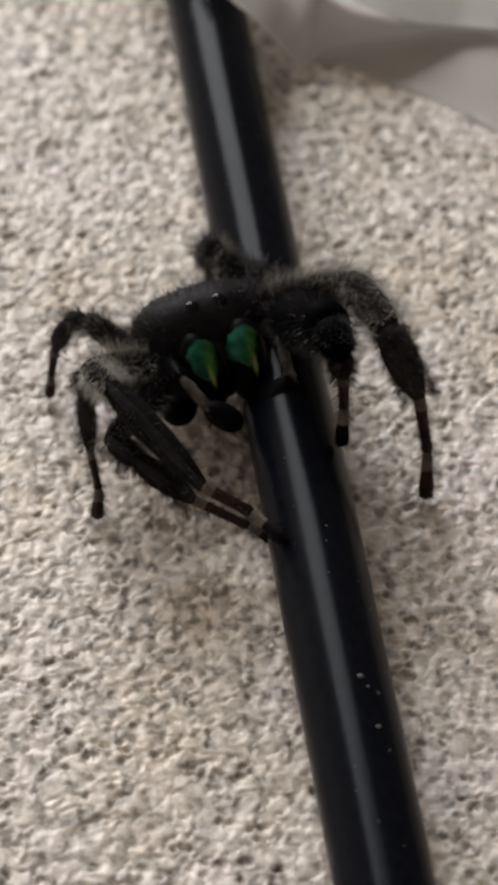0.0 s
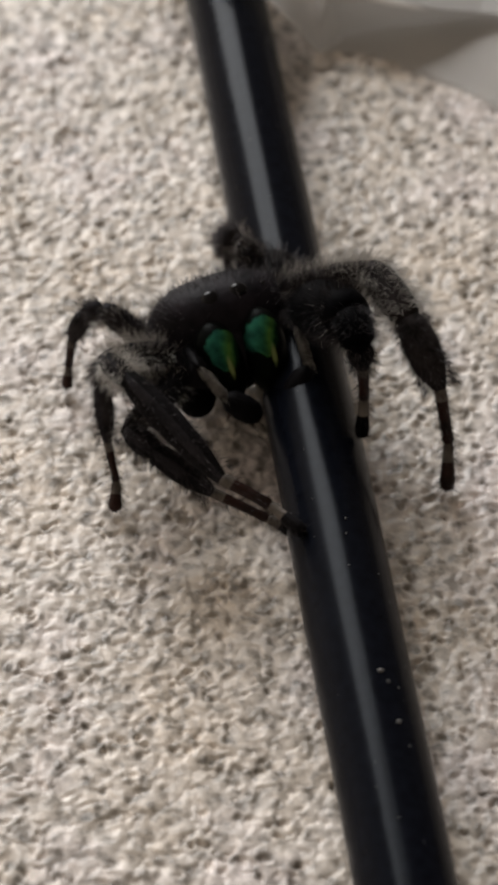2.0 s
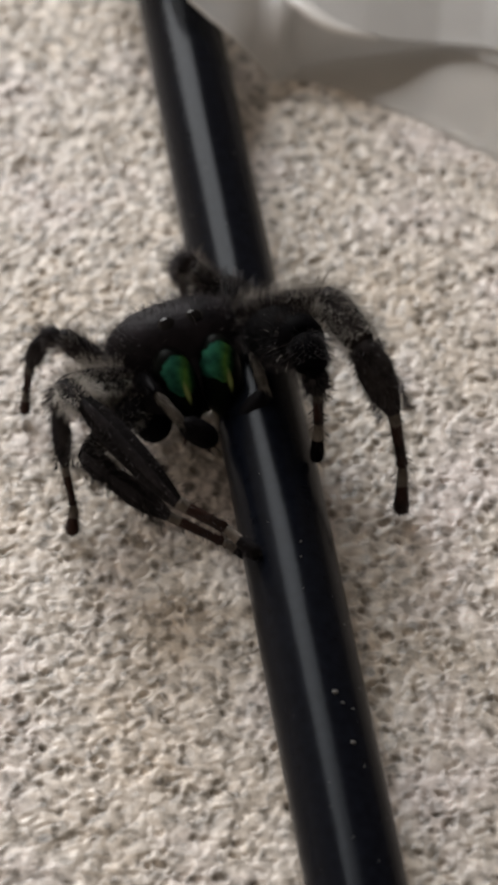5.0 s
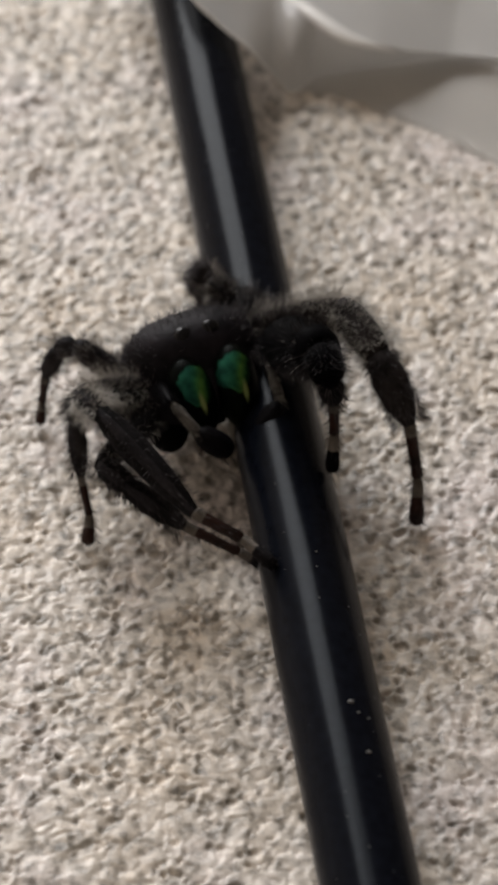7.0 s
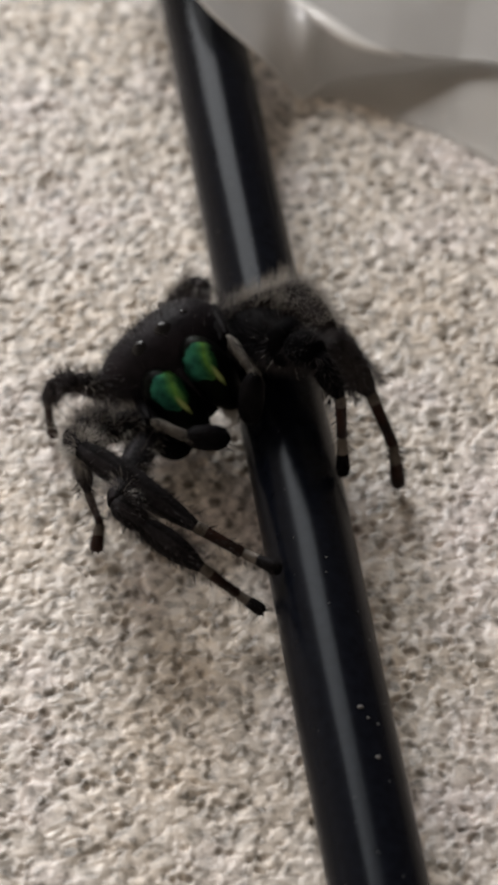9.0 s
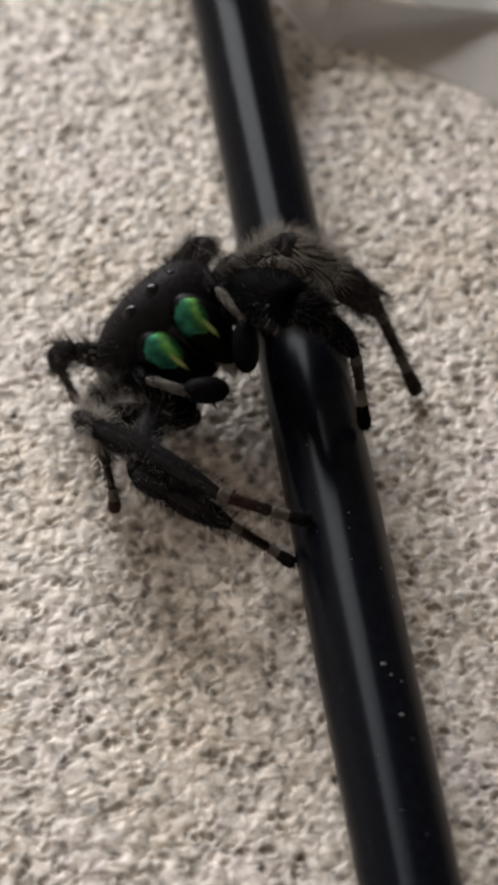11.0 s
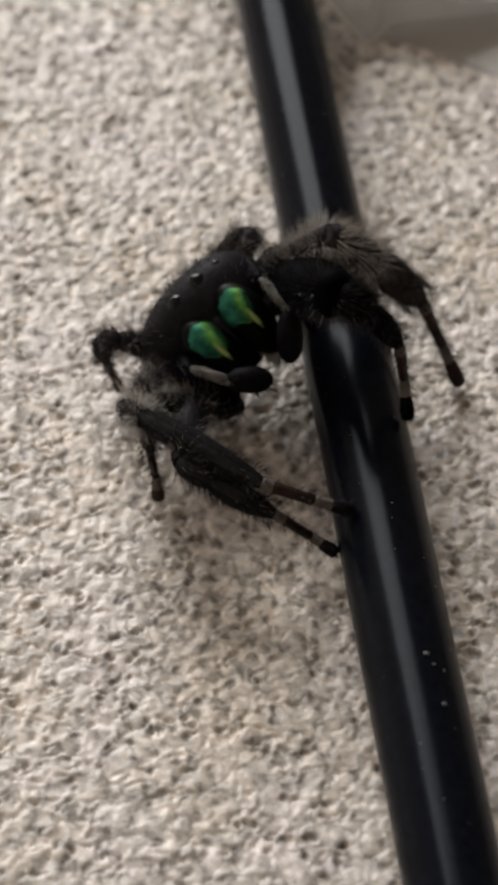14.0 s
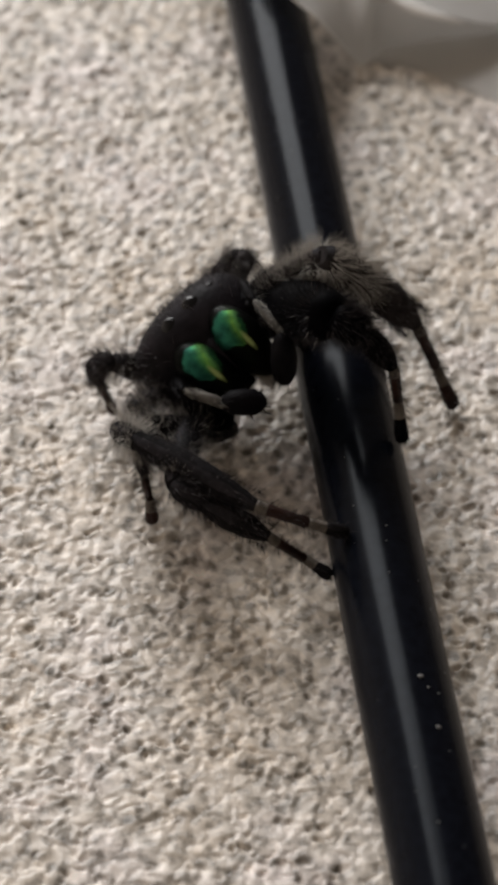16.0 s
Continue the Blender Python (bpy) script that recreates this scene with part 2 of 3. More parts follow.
# ---- ground ----
def ground_height(x, y):
    """Relief of the stippled finish, in cm: a pale skin with small pits and short broken grooves."""
    wx = 0.97 * x + 0.24 * y + 0.030 * noise.noise((x * 14, y * 14, 3.1))
    wy = 0.97 * y - 0.24 * x + 0.030 * noise.noise((x * 14, y * 14, 7.7))
    near, _ = noise.voronoi((wx * 21.0, wy * 20.0, 0.0))
    edge = min(max((0.46 - near[0]) * 3.6, 0), 1)
    pit = edge * edge * (3 - 2 * edge) * max(0.0, 0.45 + 1.3 * noise.noise((wx * 10, wy * 9, 4.4)))
    line = max(0.0, 1 - abs(noise.noise((wx * 12, wy * 14, 1.7))) / 0.11) * max(0.0, 0.3 + 1.2 * noise.noise((x * 15, y * 15, 6.0)))
    lump = noise.noise((wx * 25, wy * 21, 0.4)) + 0.5 * noise.noise((wx * 46, wy * 40, 5.2))
    swell = noise.noise((x * 5, y * 5, 9.0))
    return -0.0145 * pit - 0.0095 * line + 0.0066 * lump + 0.004 * swell - 0.012


def build_ground():
    x0, x1, y0, y1, step = -1.9, 1.7, -2.7, 3.9, 0.0080
    nx, ny = round((x1 - x0) / step) + 1, round((y1 - y0) / step) + 1
    verts, faces = [], []
    for j in range(ny):
        y = y0 + j * step
        for i in range(nx):
            x = x0 + i * step
            verts.append((x * CM, y * CM, ground_height(x, y) * CM))
    for j in range(ny - 1):
        for i in range(nx - 1):
            a = j * nx + i
            faces.append((a, a + 1, a + nx + 1, a + nx))
    # the same surface runs on, level, past the relief
    n = len(verts)
    inner = [0, nx - 1, nx * ny - 1, nx * (ny - 1)]
    for x, y in ((-60, -60), (60, -60), (60, 60), (-60, 60)):
        verts.append((x * CM, y * CM, -0.02 * CM))
    for k in range(4):
        faces.append((inner[k], n + k, n + (k + 1) % 4, inner[(k + 1) % 4]))
    mesh = bpy.data.meshes.new("ground")
    mesh.from_pydata(verts, [], faces)
    mesh.polygons.foreach_set("use_smooth", [True] * len(mesh.polygons))
    mesh.materials.append(GROUND)
    return tagged(new("ground", mesh), "off-white painted surface with a fine stippled texture", "ground", kind="structure")


build_ground()

# ---- cable ----
CABLE_X, CABLE_TURN, CABLE_R = 0.1575, -7.574, 0.181


def build_cable():
    """The cable lies on the ground; z runs along it, away from the camera."""
    bm = bmesh.new()
    rings = []
    for k in range(121):
        z = -14 + 28 * k / 120
        rings.append(((0.006 * noise.noise((z * 0.8, 0, 2)), 0.004 * noise.noise((z * 0.9, 4, 0)), z), CABLE_R, CABLE_R))
    loft(bm, rings, 48)
    ob = part("cable", bm, CABLE)
    ob.matrix_basis = pose(CABLE_X * CM, 0, CABLE_R * CM, -90, 0, -CABLE_TURN)
    return tagged(ob, "black round rubber cable lying on the textured surface", "cable")


cable = build_cable()


def build_dust():
    """Small white specks of dust stuck on the cable's jacket."""
    rng = random.Random(5)
    bm = bmesh.new()
    spots = [(-1.60, 0.22, 0.014), (-1.65, 0.34, 0.007), (-1.84, 0.38, 0.012), (-1.67, 0.55, 0.006), (-0.83, 0.16, 0.005)]
    spots += [(rng.uniform(-2.4, 1.8), rng.uniform(-0.9, 1.0), rng.uniform(0.002, 0.0045)) for _ in range(40)]
    for s, a, r in spots:
        d = Vector((math.sin(radians(CABLE_TURN)), math.cos(radians(CABLE_TURN)), 0))
        side = Vector((d.y, -d.x, 0))
        c = Vector((CABLE_X, 0, CABLE_R)) + d * s + (side * math.sin(a) + Vector((0, 0, 1)) * math.cos(a)) * (CABLE_R + 0.001)
        ellipsoid(bm, c, (r, r * 0.7, r * 0.5), 6, 4)
    tagged(part("dust", bm, DUST), "white specks of dust on the black cable", "dust", kind="stuff")


# ---- plastic bag ----
def along(line, u):
    """A smooth curve through the points of a line, u from 0 to 1."""
    f = u * (len(line) - 1)
    i = min(int(f), len(line) - 2)
    p = [Vector(line[min(max(k, 0), len(line) - 1)]) for k in (i - 1, i, i + 1, i + 2)]
    w = f - i
    return 0.5 * (2 * p[1] + (p[2] - p[0]) * w + (2 * p[0] - 5 * p[1] + 4 * p[2] - p[3]) * w * w + (3 * p[1] - p[0] - 3 * p[2] + p[3]) * w ** 3)


def film_sheet(line, far, place, nu=110, nv=90):
    """A thin sheet that runs back from its hem."""
    bm = bmesh.new()
    grid = []
    for j in range(nv + 1):
        v = far * (j / nv) ** 2
        row = []
        for i in range(nu + 1):
            e = along(line, i / nu)
            row.append(bm.verts.new(place(e, v)))
        grid.append(row)
    for j in range(nv):
        for i in range(nu):
            bm.faces.new((grid[j][i], grid[j][i + 1], grid[j + 1][i + 1], grid[j + 1][i])).smooth = True
    bmesh.ops.solidify(bm, geom=bm.faces[:], thickness=0.002)
    for f in bm.faces:
        f.smooth = True
    return bm


def build_bag():
    """A clear bag: its upper film is lifted over the cable, its lower film lies flat beside it."""
    upper = [(-0.75, 3.75, 0.66), (-0.42, 3.00, 0.56), (-0.239, 2.613, 0.50), (-0.109, 2.469, 0.44), (0.046, 2.358, 0.36), (0.151, 2.43, 0.17), (0.244, 2.463, 0.03),
             (0.338, 2.566, 0.03), (0.525, 2.644, 0.03), (0.739, 2.684, 0.03), (0.90, 2.715, 0.035), (1.06, 2.719, 0.04), (1.164, 2.663, 0.04), (1.265, 2.572, 0.04), (1.9, 2.25, 0.04)]
    lower = [(0.219, 2.515, 0.0), (0.311, 2.489, -0.004), (0.521, 2.438, -0.004), (0.726, 2.295, -0.004), (0.879, 2.186, -0.004), (1.053, 2.046, -0.004), (1.226, 1.904, -0.004), (1.8, 1.50, -0.004)]

    # the crest of the puffed film: x, y, z
    crest = [(-0.60, 3.20, 0.60), (-0.11, 2.94, 0.46), (0.047, 2.955, 0.35), (0.14, 2.945, 0.285), (0.271, 2.835, 0.265), (0.35, 2.753, 0.26), (0.442, 2.655, 0.25), (0.508, 2.605, 0.24),
             (0.60, 2.575, 0.225), (0.734, 2.58, 0.18), (0.948, 2.66, 0.10), (1.162, 2.66, 0.08), (1.9, 2.4, 0.08)]

    def puffed(e, v):
        yc, zc = (float(np.interp(e.x, [c[0] for c in crest], [c[k] for c in crest])) for k in (1, 2))
        x = e.x + 0.12 * v
        f = min(v / 0.3, 1)
        crease = 0.03 * math.exp(-((x - 0.27) / 0.05) ** 2) * math.sin(math.pi * f)
        y = e.y + (yc - e.y) * f + 0.03 * math.sin(math.pi * f) * (1 if e.x > 0.3 else 0) - crease
        z = e.z + (zc - e.z) * math.sin(math.pi / 2 * f) + crease
        if v > 0.3:
            w = v - 0.3
            y += w
            z += (0.06 - 0.3 * zc) * (1 - math.exp(-(w * 2.5) ** 2)) + 0.05 * min(1, w * 2) * noise.noise((x * 2.2, y * 2.2, 1))
        return x, y, z

    def flat(e, v):
        x, y = e.x + 0.12 * v, e.y + v
        return x, y, e.z - 0.022 * max(0, 1 - v / 0.06) + 0.02 * min(1, v * 2) * (1 + noise.noise((x * 2.2, y * 2.2, 4)))

    # a white strip added along the crest, standing for its glint
    crest_glint = bmesh.new()
    left = []
    for k in range(61):
        c = along(crest[2:10], k / 60)
        wide = 0.048 * math.sin(math.pi * min(k / 60 * 1.02, 1)) ** 0.7 + 0.001
        row = []
        for q in range(9):
            a = math.pi * q / 8
            row.append(crest_glint.verts.new((c.x - 0.35 * wide * math.cos(a), c.y - wide * math.cos(a), c.z + 0.5 * wide * math.sin(a))))
        left.append(row)
    for lo, hi in zip(left, left[1:]):
        for q in range(8):
            crest_glint.faces.new((lo[q], hi[q], hi[q + 1], lo[q + 1])).smooth = True
    # the hem: a narrow rolled edge where the film climbs over the cable
    hem = bmesh.new()
    rings = []
    for k in range(49):
        c = along(upper[1:8], k / 48)
        rings.append([hem.verts.new((c.x + 0.006 * math.cos(a) - 0.003, c.y - 0.004, c.z + 0.006 * math.sin(a) + 0.004)) for a in (math.tau * q / 8 for q in range(8))])
    for lo, hi in zip(rings, rings[1:]):
        for q in range(8):
            hem.faces.new((lo[q], hi[q], hi[(q + 1) % 8], lo[(q + 1) % 8])).smooth = True
    bag = new("plastic_bag")
    bag.matrix_basis = pose(0, 0, 0)
    part("upper_film", film_sheet(upper, 3.0, puffed), FILM, bag, "clear puffed film with a bright crease")
    part("crest_glint", crest_glint, GLINT_HEM_FILM, bag, "bright strip added for the glint on the film's crest")
    part("hem", hem, GLINT_HEM_FILM, bag, "rolled pale edge of the film")
    part("lower_film", film_sheet(lower, 1.6, flat, 60, 30), SHEET, bag, "flat milky film")
    return tagged(bag, "crumpled clear plastic bag lying over the black cable", "plastic bag")


build_bag()

# ---- spider ----
BASE = Vector((0.1, 0.3, 0.0))
spider = new("spider")
spider.matrix_basis = Matrix.Translation(BASE * CM)
tagged(spider, "black hairy jumping spider with green chelicerae on the cable", "spider")

# body poses (cm, degrees): facing the lens, turning, turned and raised
BODY = [
    (-0.213, 0.345, 0.295, -34.5, -2.0, 22.5),
    (-0.335, 0.337, 0.320, -42.45, -26.9, 32.3),
    (-0.429, 0.243, 0.325, -54.3, -29.0, 39.4),
]
ABDOMEN = [(0.03, 0.50, 0.34, 0, 0, 10), (-0.02, 0.50, 0.34, 0, 0, 14), (-0.10, 0.47, 0.33, 0, 0, 20)]
# seconds, and how far the spider has gone from one pose to the next
BEATS = [(0.0, 0.0), (8.5, 0.0), (8.6, 0.15), (8.7, 0.38), (8.8, 0.64), (8.9, 0.86), (9.0, 1.0), (9.1, 1.28), (9.2, 1.5), (9.5, 1.82), (10.2, 1.95), (11.3, 2.0), (16.0, 2.0)]


def blend(rows, f):
    i = min(int(f), len(rows) - 2)
    w = f - i
    return rows[i], rows[i + 1], w


def cm_pose(p):
    return pose(p[0] * CM, p[1] * CM, p[2] * CM, *p[3:])


def between(rows, f):
    a, b, w = blend(rows, f)
    ma, mb = cm_pose(a), cm_pose(b)
    m = ma.to_quaternion().slerp(mb.to_quaternion(), w).to_matrix().to_4x4()
    m.translation = ma.translation.lerp(mb.translation, w)
    return m


TO_SPIDER = Matrix.Translation(-BASE * CM)


def carapace_shape(p):
    """Unit sphere to a high, broad head with a steep face and a sloping back."""
    x, y, z = p
    s = lambda v, e: math.copysign(abs(v) ** e, v)
    x, y, z = s(x, 0.80), s(y, 0.62), s(z, 0.68)
    if z < 0:
        x *= 1 + 0.14 * z
        y = min(y, 0.8) if y > 0 else y * (1 + 0.12 * z)
    if y > 0.1:
        k = (y - 0.1) / 0.9
        x *= 1 - 0.22 * k * k
    if y < -0.4:
        x *= 1 - 0.14 * (-0.4 - y) / 0.6
    if z > 0 and y > -0.15:
        z -= 0.62 * (y + 0.15) * min(1, z * 2)
    return Vector((x, y, z))


def build_body():
    rng = random.Random(11)
    bm = bmesh.new()
    ellipsoid(bm, (-0.005, -0.03, -0.01), (0.297, 0.265, 0.220), 52, 38, carapace_shape)
    ellipsoid(bm, (0, -0.11, -0.05), (0.19, 0.16, 0.13), 20, 14)
    ellipsoid(bm, (-0.12, -0.12, -0.045), (0.182, 0.13, 0.14), 28, 18)
    ellipsoid(bm, (-0.16, -0.17, -0.115), (0.145, 0.12, 0.135), 28, 18)
    ellipsoid(bm, (-0.03, -0.165, -0.115), (0.245, 0.145, 0.15), 28, 18, slot=5)
    ellipsoid(bm, (0.0, -0.25, -0.09), (0.07, 0.07, 0.11), 16, 12)
    ellipsoid(bm, (-0.20, -0.17, -0.22), (0.085, 0.10, 0.10), 20, 14, slot=5)
    bm.normal_update()
    skin = [(f.calc_center_median(), f.normal.copy(), f.calc_area()) for f in bm.faces]
    weights = [a for _, _, a in skin]
    for c, nrm, _ in rng.choices(skin, weights, k=2600):
        if c.z < -0.02 or (c.y < -0.24 and c.z < 0.16):
            continue
        root = c + Vector((rng.uniform(-1, 1), rng.uniform(-1, 1), rng.uniform(-1, 1))) * 0.012
        way = nrm + Vector((rng.uniform(-0.4, 0.4), rng.uniform(-0.6, 0.1), rng.uniform(-0.2, 0.5)))
        hair(bm, root, way, rng.uniform(0.02, 0.05) * (1.5 if abs(c.x) > 0.18 else 1), 0.0009, rng.choice((1, 2, 2)))
    # short brown-grey down lying over the crown
    for c, nrm, _ in rng.choices(skin, weights, k=8500):
        if c.z < 0.0 or c.y < -0.22:
            continue
        root = c + Vector((rng.uniform(-1, 1), rng.uniform(-1, 1), rng.uniform(-1, 1))) * 0.012
        way = nrm * 0.45 + Vector((rng.uniform(-0.5, 0.5), rng.uniform(0.2, 1.0), rng.uniform(-0.1, 0.3)))
        hair(bm, root, way, rng.uniform(0.02, 0.045), 0.0012, rng.choice((1, 1, 4)))
    # a white tuft under the jaws
    for _ in range(560):
        root = Vector((rng.uniform(0.03, 0.13), -0.25 + rng.uniform(-0.02, 0.02), -0.24 + rng.uniform(-0.04, 0.03)))
        hair(bm, root, Vector((rng.uniform(-0.4, 0.4), rng.uniform(-0.7, 0.1), -1)), rng.uniform(0.05, 0.10), 0.0015, 3)
    # white hair on the cheeks and beside the mouth
    for sx in (-1, 1):
        for _ in range(260 if sx < 0 else 650):
            root = Vector((sx * rng.uniform(0.2, 0.29), rng.uniform(-0.2, 0.05), rng.uniform(-0.16, -0.02)))
            hair(bm, root, Vector((sx * 1.0, rng.uniform(-0.8, 0), rng.uniform(-1.0, 0.1))), rng.uniform(0.05, 0.12), 0.0009, rng.choice((1, 2) if sx < 0 else (2, 3)))
    # a thin pale fringe along the lower rim of the head
    for sx in (-1, 1):
        for _ in range(420):
            a = rng.uniform(0.15, 1.35)
            root = Vector((sx * 0.275 * math.cos(a), -0.03 - 0.25 * math.sin(a), -0.10 + rng.gauss(0, 0.010)))
            way = Vector((sx * (math.cos(a) * 0.5 - math.sin(a)), -math.sin(a) * 0.5 - math.cos(a), rng.uniform(-0.9, -0.1)))
            hair(bm, root, way, rng.uniform(0.025, 0.06), 0.0010, rng.choice((2, 2, 3)))
    # long fine bristles over brow and crown
    for c, nrm, _ in rng.choices(skin, weights, k=420):
        if c.z < 0.03:
            continue
        hair(bm, c, nrm + Vector((rng.uniform(-0.5, 0.5), rng.uniform(-0.5, 0.3), rng.uniform(0, 0.4))), rng.uniform(0.05, 0.10), 0.0008, rng.choice((1, 2, 4)))
    head = part("cephalothorax", bm, [HEAD, DARK_HAIR, GREY_HAIR, WHITE_HAIR, BROWN_HAIR, JET], spider, "black domed head with short grey hair")

    # eyes: a large front pair, side pair, and two pairs behind
    for sx in (-1, 1):
        for c, r in (((0.058, -0.240, 0.126), 0.048), ((0.160, -0.212, 0.126), 0.027), ((0.215, -0.14, 0.140), 0.012), ((0.225, -0.02, 0.12), 0.024)):
            b = bmesh.new()
            ellipsoid(b, (0, 0, 0), (r, r * 0.62, r), 20, 14)
            eye = part("eye", b, EYE, head)
            eye.matrix_basis = pose(sx * c[0] * CM, c[1] * CM, c[2] * CM)

    # chelicerae with fangs
    for sx in (-1, 1):
        b = bmesh.new()

        def swell(p):
            k = 0.5 - p.z * 0.5
            return Vector((p.x * (1 - 0.16 * k * k), p.y * (1 - 0.2 * k), p.z))

        ellipsoid(b, (0, 0, 0), (0.098, 0.092, 0.176), 32, 24, swell)
        jaw = part("chelicera", b, GREENS[sx], head, "iridescent green chelicera")
        jaw.matrix_basis = pose(sx * 0.093 * CM, -0.288 * CM, -0.112 * CM, -6, sx * 4, 0)
        b = bmesh.new()
        loft(b, [((0, 0.012 * k * k * 0.3, -0.028 * k), 0.022 * (1 - k / 5.2), 0.018 * (1 - k / 5.2)) for k in range(6)], 8)
        fang = part("fang", b, BROWN, head)
        fang.matrix_basis = pose(sx * 0.072 * CM, -0.270 * CM, -0.235 * CM, 0, -sx * 14, 0)

    # pedipalps: dark base, white-haired middle, black rounded tip
    for pts in (((-0.20, -0.22, -0.02), (-0.220, -0.425, -0.070), (-0.152, -0.450, -0.215), (-0.030, -0.410, -0.338)),
                ((0.275, -0.10, 0.065), (0.240, -0.315, -0.030), (0.218, -0.430, -0.205), (0.075, -0.400, -0.345))):
        pts = [Vector(p) for p in pts]
        b = bmesh.new()
        for (p, q), (r0, r1), slot in zip(zip(pts, pts[1:]), ((0.026, 0.018), (0.013, 0.027), (0.050, 0.055)), (0, 1, 0)):
            d = q - p
            sub = bmesh.new()
            prof = [(-0.02, 0.3), (0.05, 0.62), (0.2, 0.92), (0.5, 1.04), (0.78, 0.95), (0.94, 0.66), (1.03, 0.28)]
            loft(sub, [((0, 0, d.length * k), (r0 + (r1 - r0) * k) * w, (r0 + (r1 - r0) * k) * w) for k, w in prof], 14, [slot] * 6)
            bmesh.ops.rotate(sub, matrix=d.to_track_quat("Z", "Y").to_matrix(), verts=sub.verts)
            bmesh.ops.translate(sub, vec=p, verts=sub.verts)
            tmp = bpy.data.meshes.new("tmp")
            sub.to_mesh(tmp)
            sub.free()
            b.from_mesh(tmp)
            bpy.data.meshes.remove(tmp)
            u, v = d.orthogonal().normalized(), d.cross(d.orthogonal()).normalized()
            for _ in range((160, 620, 160)[(0, 1, 2)[pts.index(p)]]):
                k, a = rng.uniform(0.05, 1), rng.uniform(0, math.tau)
                out = u * math.cos(a) + v * math.sin(a)
                hair(b, p + d * k + out * r0 * 0.8, out * 0.4 + d.normalized() * 1.0, rng.uniform(0.025, 0.05), 0.0011, rng.choice((2, 3, 3)) if slot else 3)
        part("pedipalp", b, [BLACK, PALP, WHITE_HAIR, DARK_HAIR], head, "pedipalp with a white-haired band and a black tip")
    return head


head = build_body()


def build_abdomen():
    rng = random.Random(3)
    bm = bmesh.new()
    ellipsoid(bm, (0, 0, 0), (0.15, 0.20, 0.13), 28, 20)
    bm.normal_update()
    skin = [(f.calc_center_median(), f.normal.copy()) for f in bm.faces]
    for c, nrm in rng.choices(skin, k=700):
        hair(bm, c, nrm + Vector((0, 0.5, 0)), rng.uniform(0.02, 0.06), 0.0014, rng.choice((1, 2)))
    return part("abdomen", bm, [BLACK, DARK_HAIR, GREY_HAIR], spider, "black hairy abdomen")


abdomen = build_abdomen()


# ---- legs ----
def leg_segment(kind, length, r, rng, fuzz, grey=1.0, tuft=False, striped=True, dusty=False):
    """One segment along z, from its joint at the origin."""
    profiles = {
        "leg": [(-0.04, 0.55), (0.08, 0.85), (0.35, 1.05), (0.7, 1.0), (0.93, 0.8), (1.02, 0.5)],
        "patella": [(-0.06, 0.6), (0.15, 0.95), (0.5, 1.05), (0.85, 0.95), (1.05, 0.6)],
        "tibia": [(-0.05, 0.6), (0.1, 0.92), (0.38, 1.1), (0.68, 0.95), (0.86, 0.70), (0.98, 0.48), (1.03, 0.34)],
        "metatarsus": [(-0.05, 0.8), (0.06, 1.0), (0.20, 0.96), (0.22, 0.94), (0.80, 0.85), (0.95, 0.95), (1.02, 0.6)],
        "tarsus": [(-0.03, 0.6), (0.08, 0.8), (0.38, 0.85), (0.42, 0.9), (0.8, 1.15), (0.96, 1.0), (1.02, 0.5)],
    }[kind]
    slots = {"metatarsus": [1, 1, 1, 2, 2, 2], "tarsus": [1, 1, 1, 0, 0, 0]}.get(kind, [0] * 6)
    if dusty and kind == "tarsus":
        slots = [1, 1, 1, 2, 2, 2]
    bm = bmesh.new()
    loft(bm, [((0, 0, length * k), r * w, r * w * 0.95) for k, w in profiles], 16, slots, stripe=((2, 3, 10, 11), 7) if kind in ("leg", "patella", "tibia") and striped else None)
    upper = kind in ("leg", "patella")
    for _ in range(int(fuzz)):
        k, a = rng.uniform(0.0, 1.0), rng.uniform(0, math.tau)
        out = Vector((math.cos(a), math.sin(a), 0))
        share = (0.15 + 0.75 * k if kind == "leg" else 0.6 if tuft else 0.12) if upper else 0.04
        pale = rng.random() < grey * share
        long = rng.uniform(0.02, 0.10 if tuft else 0.075) if upper else rng.uniform(0.012, 0.055)
        slot = (5 if tuft and upper else rng.choice((3, 5)) if kind == "leg" else 3) if pale else rng.choice((4, 6, 6) if dusty else (4, 4, 4, 6))
        hair(bm, out * r * 0.85 + Vector((0, 0, k * length)), out + Vector((0, 0, rng.uniform(0.2, 1.2))), long, 0.0008, slot)
    # stout dark spines
    for _ in range({"tibia": 5, "metatarsus": 3}.get(kind, 0)):
        k, a = rng.uniform(0.15, 0.9), rng.uniform(0, math.tau)
        out = Vector((math.cos(a), math.sin(a), 0))
        hair(bm, out * r * 0.6 + Vector((0, 0, k * length)), out + Vector((0, 0, 0.9)), rng.uniform(0.035, 0.06), 0.0032, 4)
    if kind == "tarsus":
        for s in (-1, 1):
            hair(bm, Vector((s * r * 0.4, 0, length)), Vector((s * 0.5, 0, 1)), 0.014, 0.005, 4)
    return bm


SEGMENTS = ("leg", "patella", "tibia", "metatarsus", "tarsus")
LEGS = []


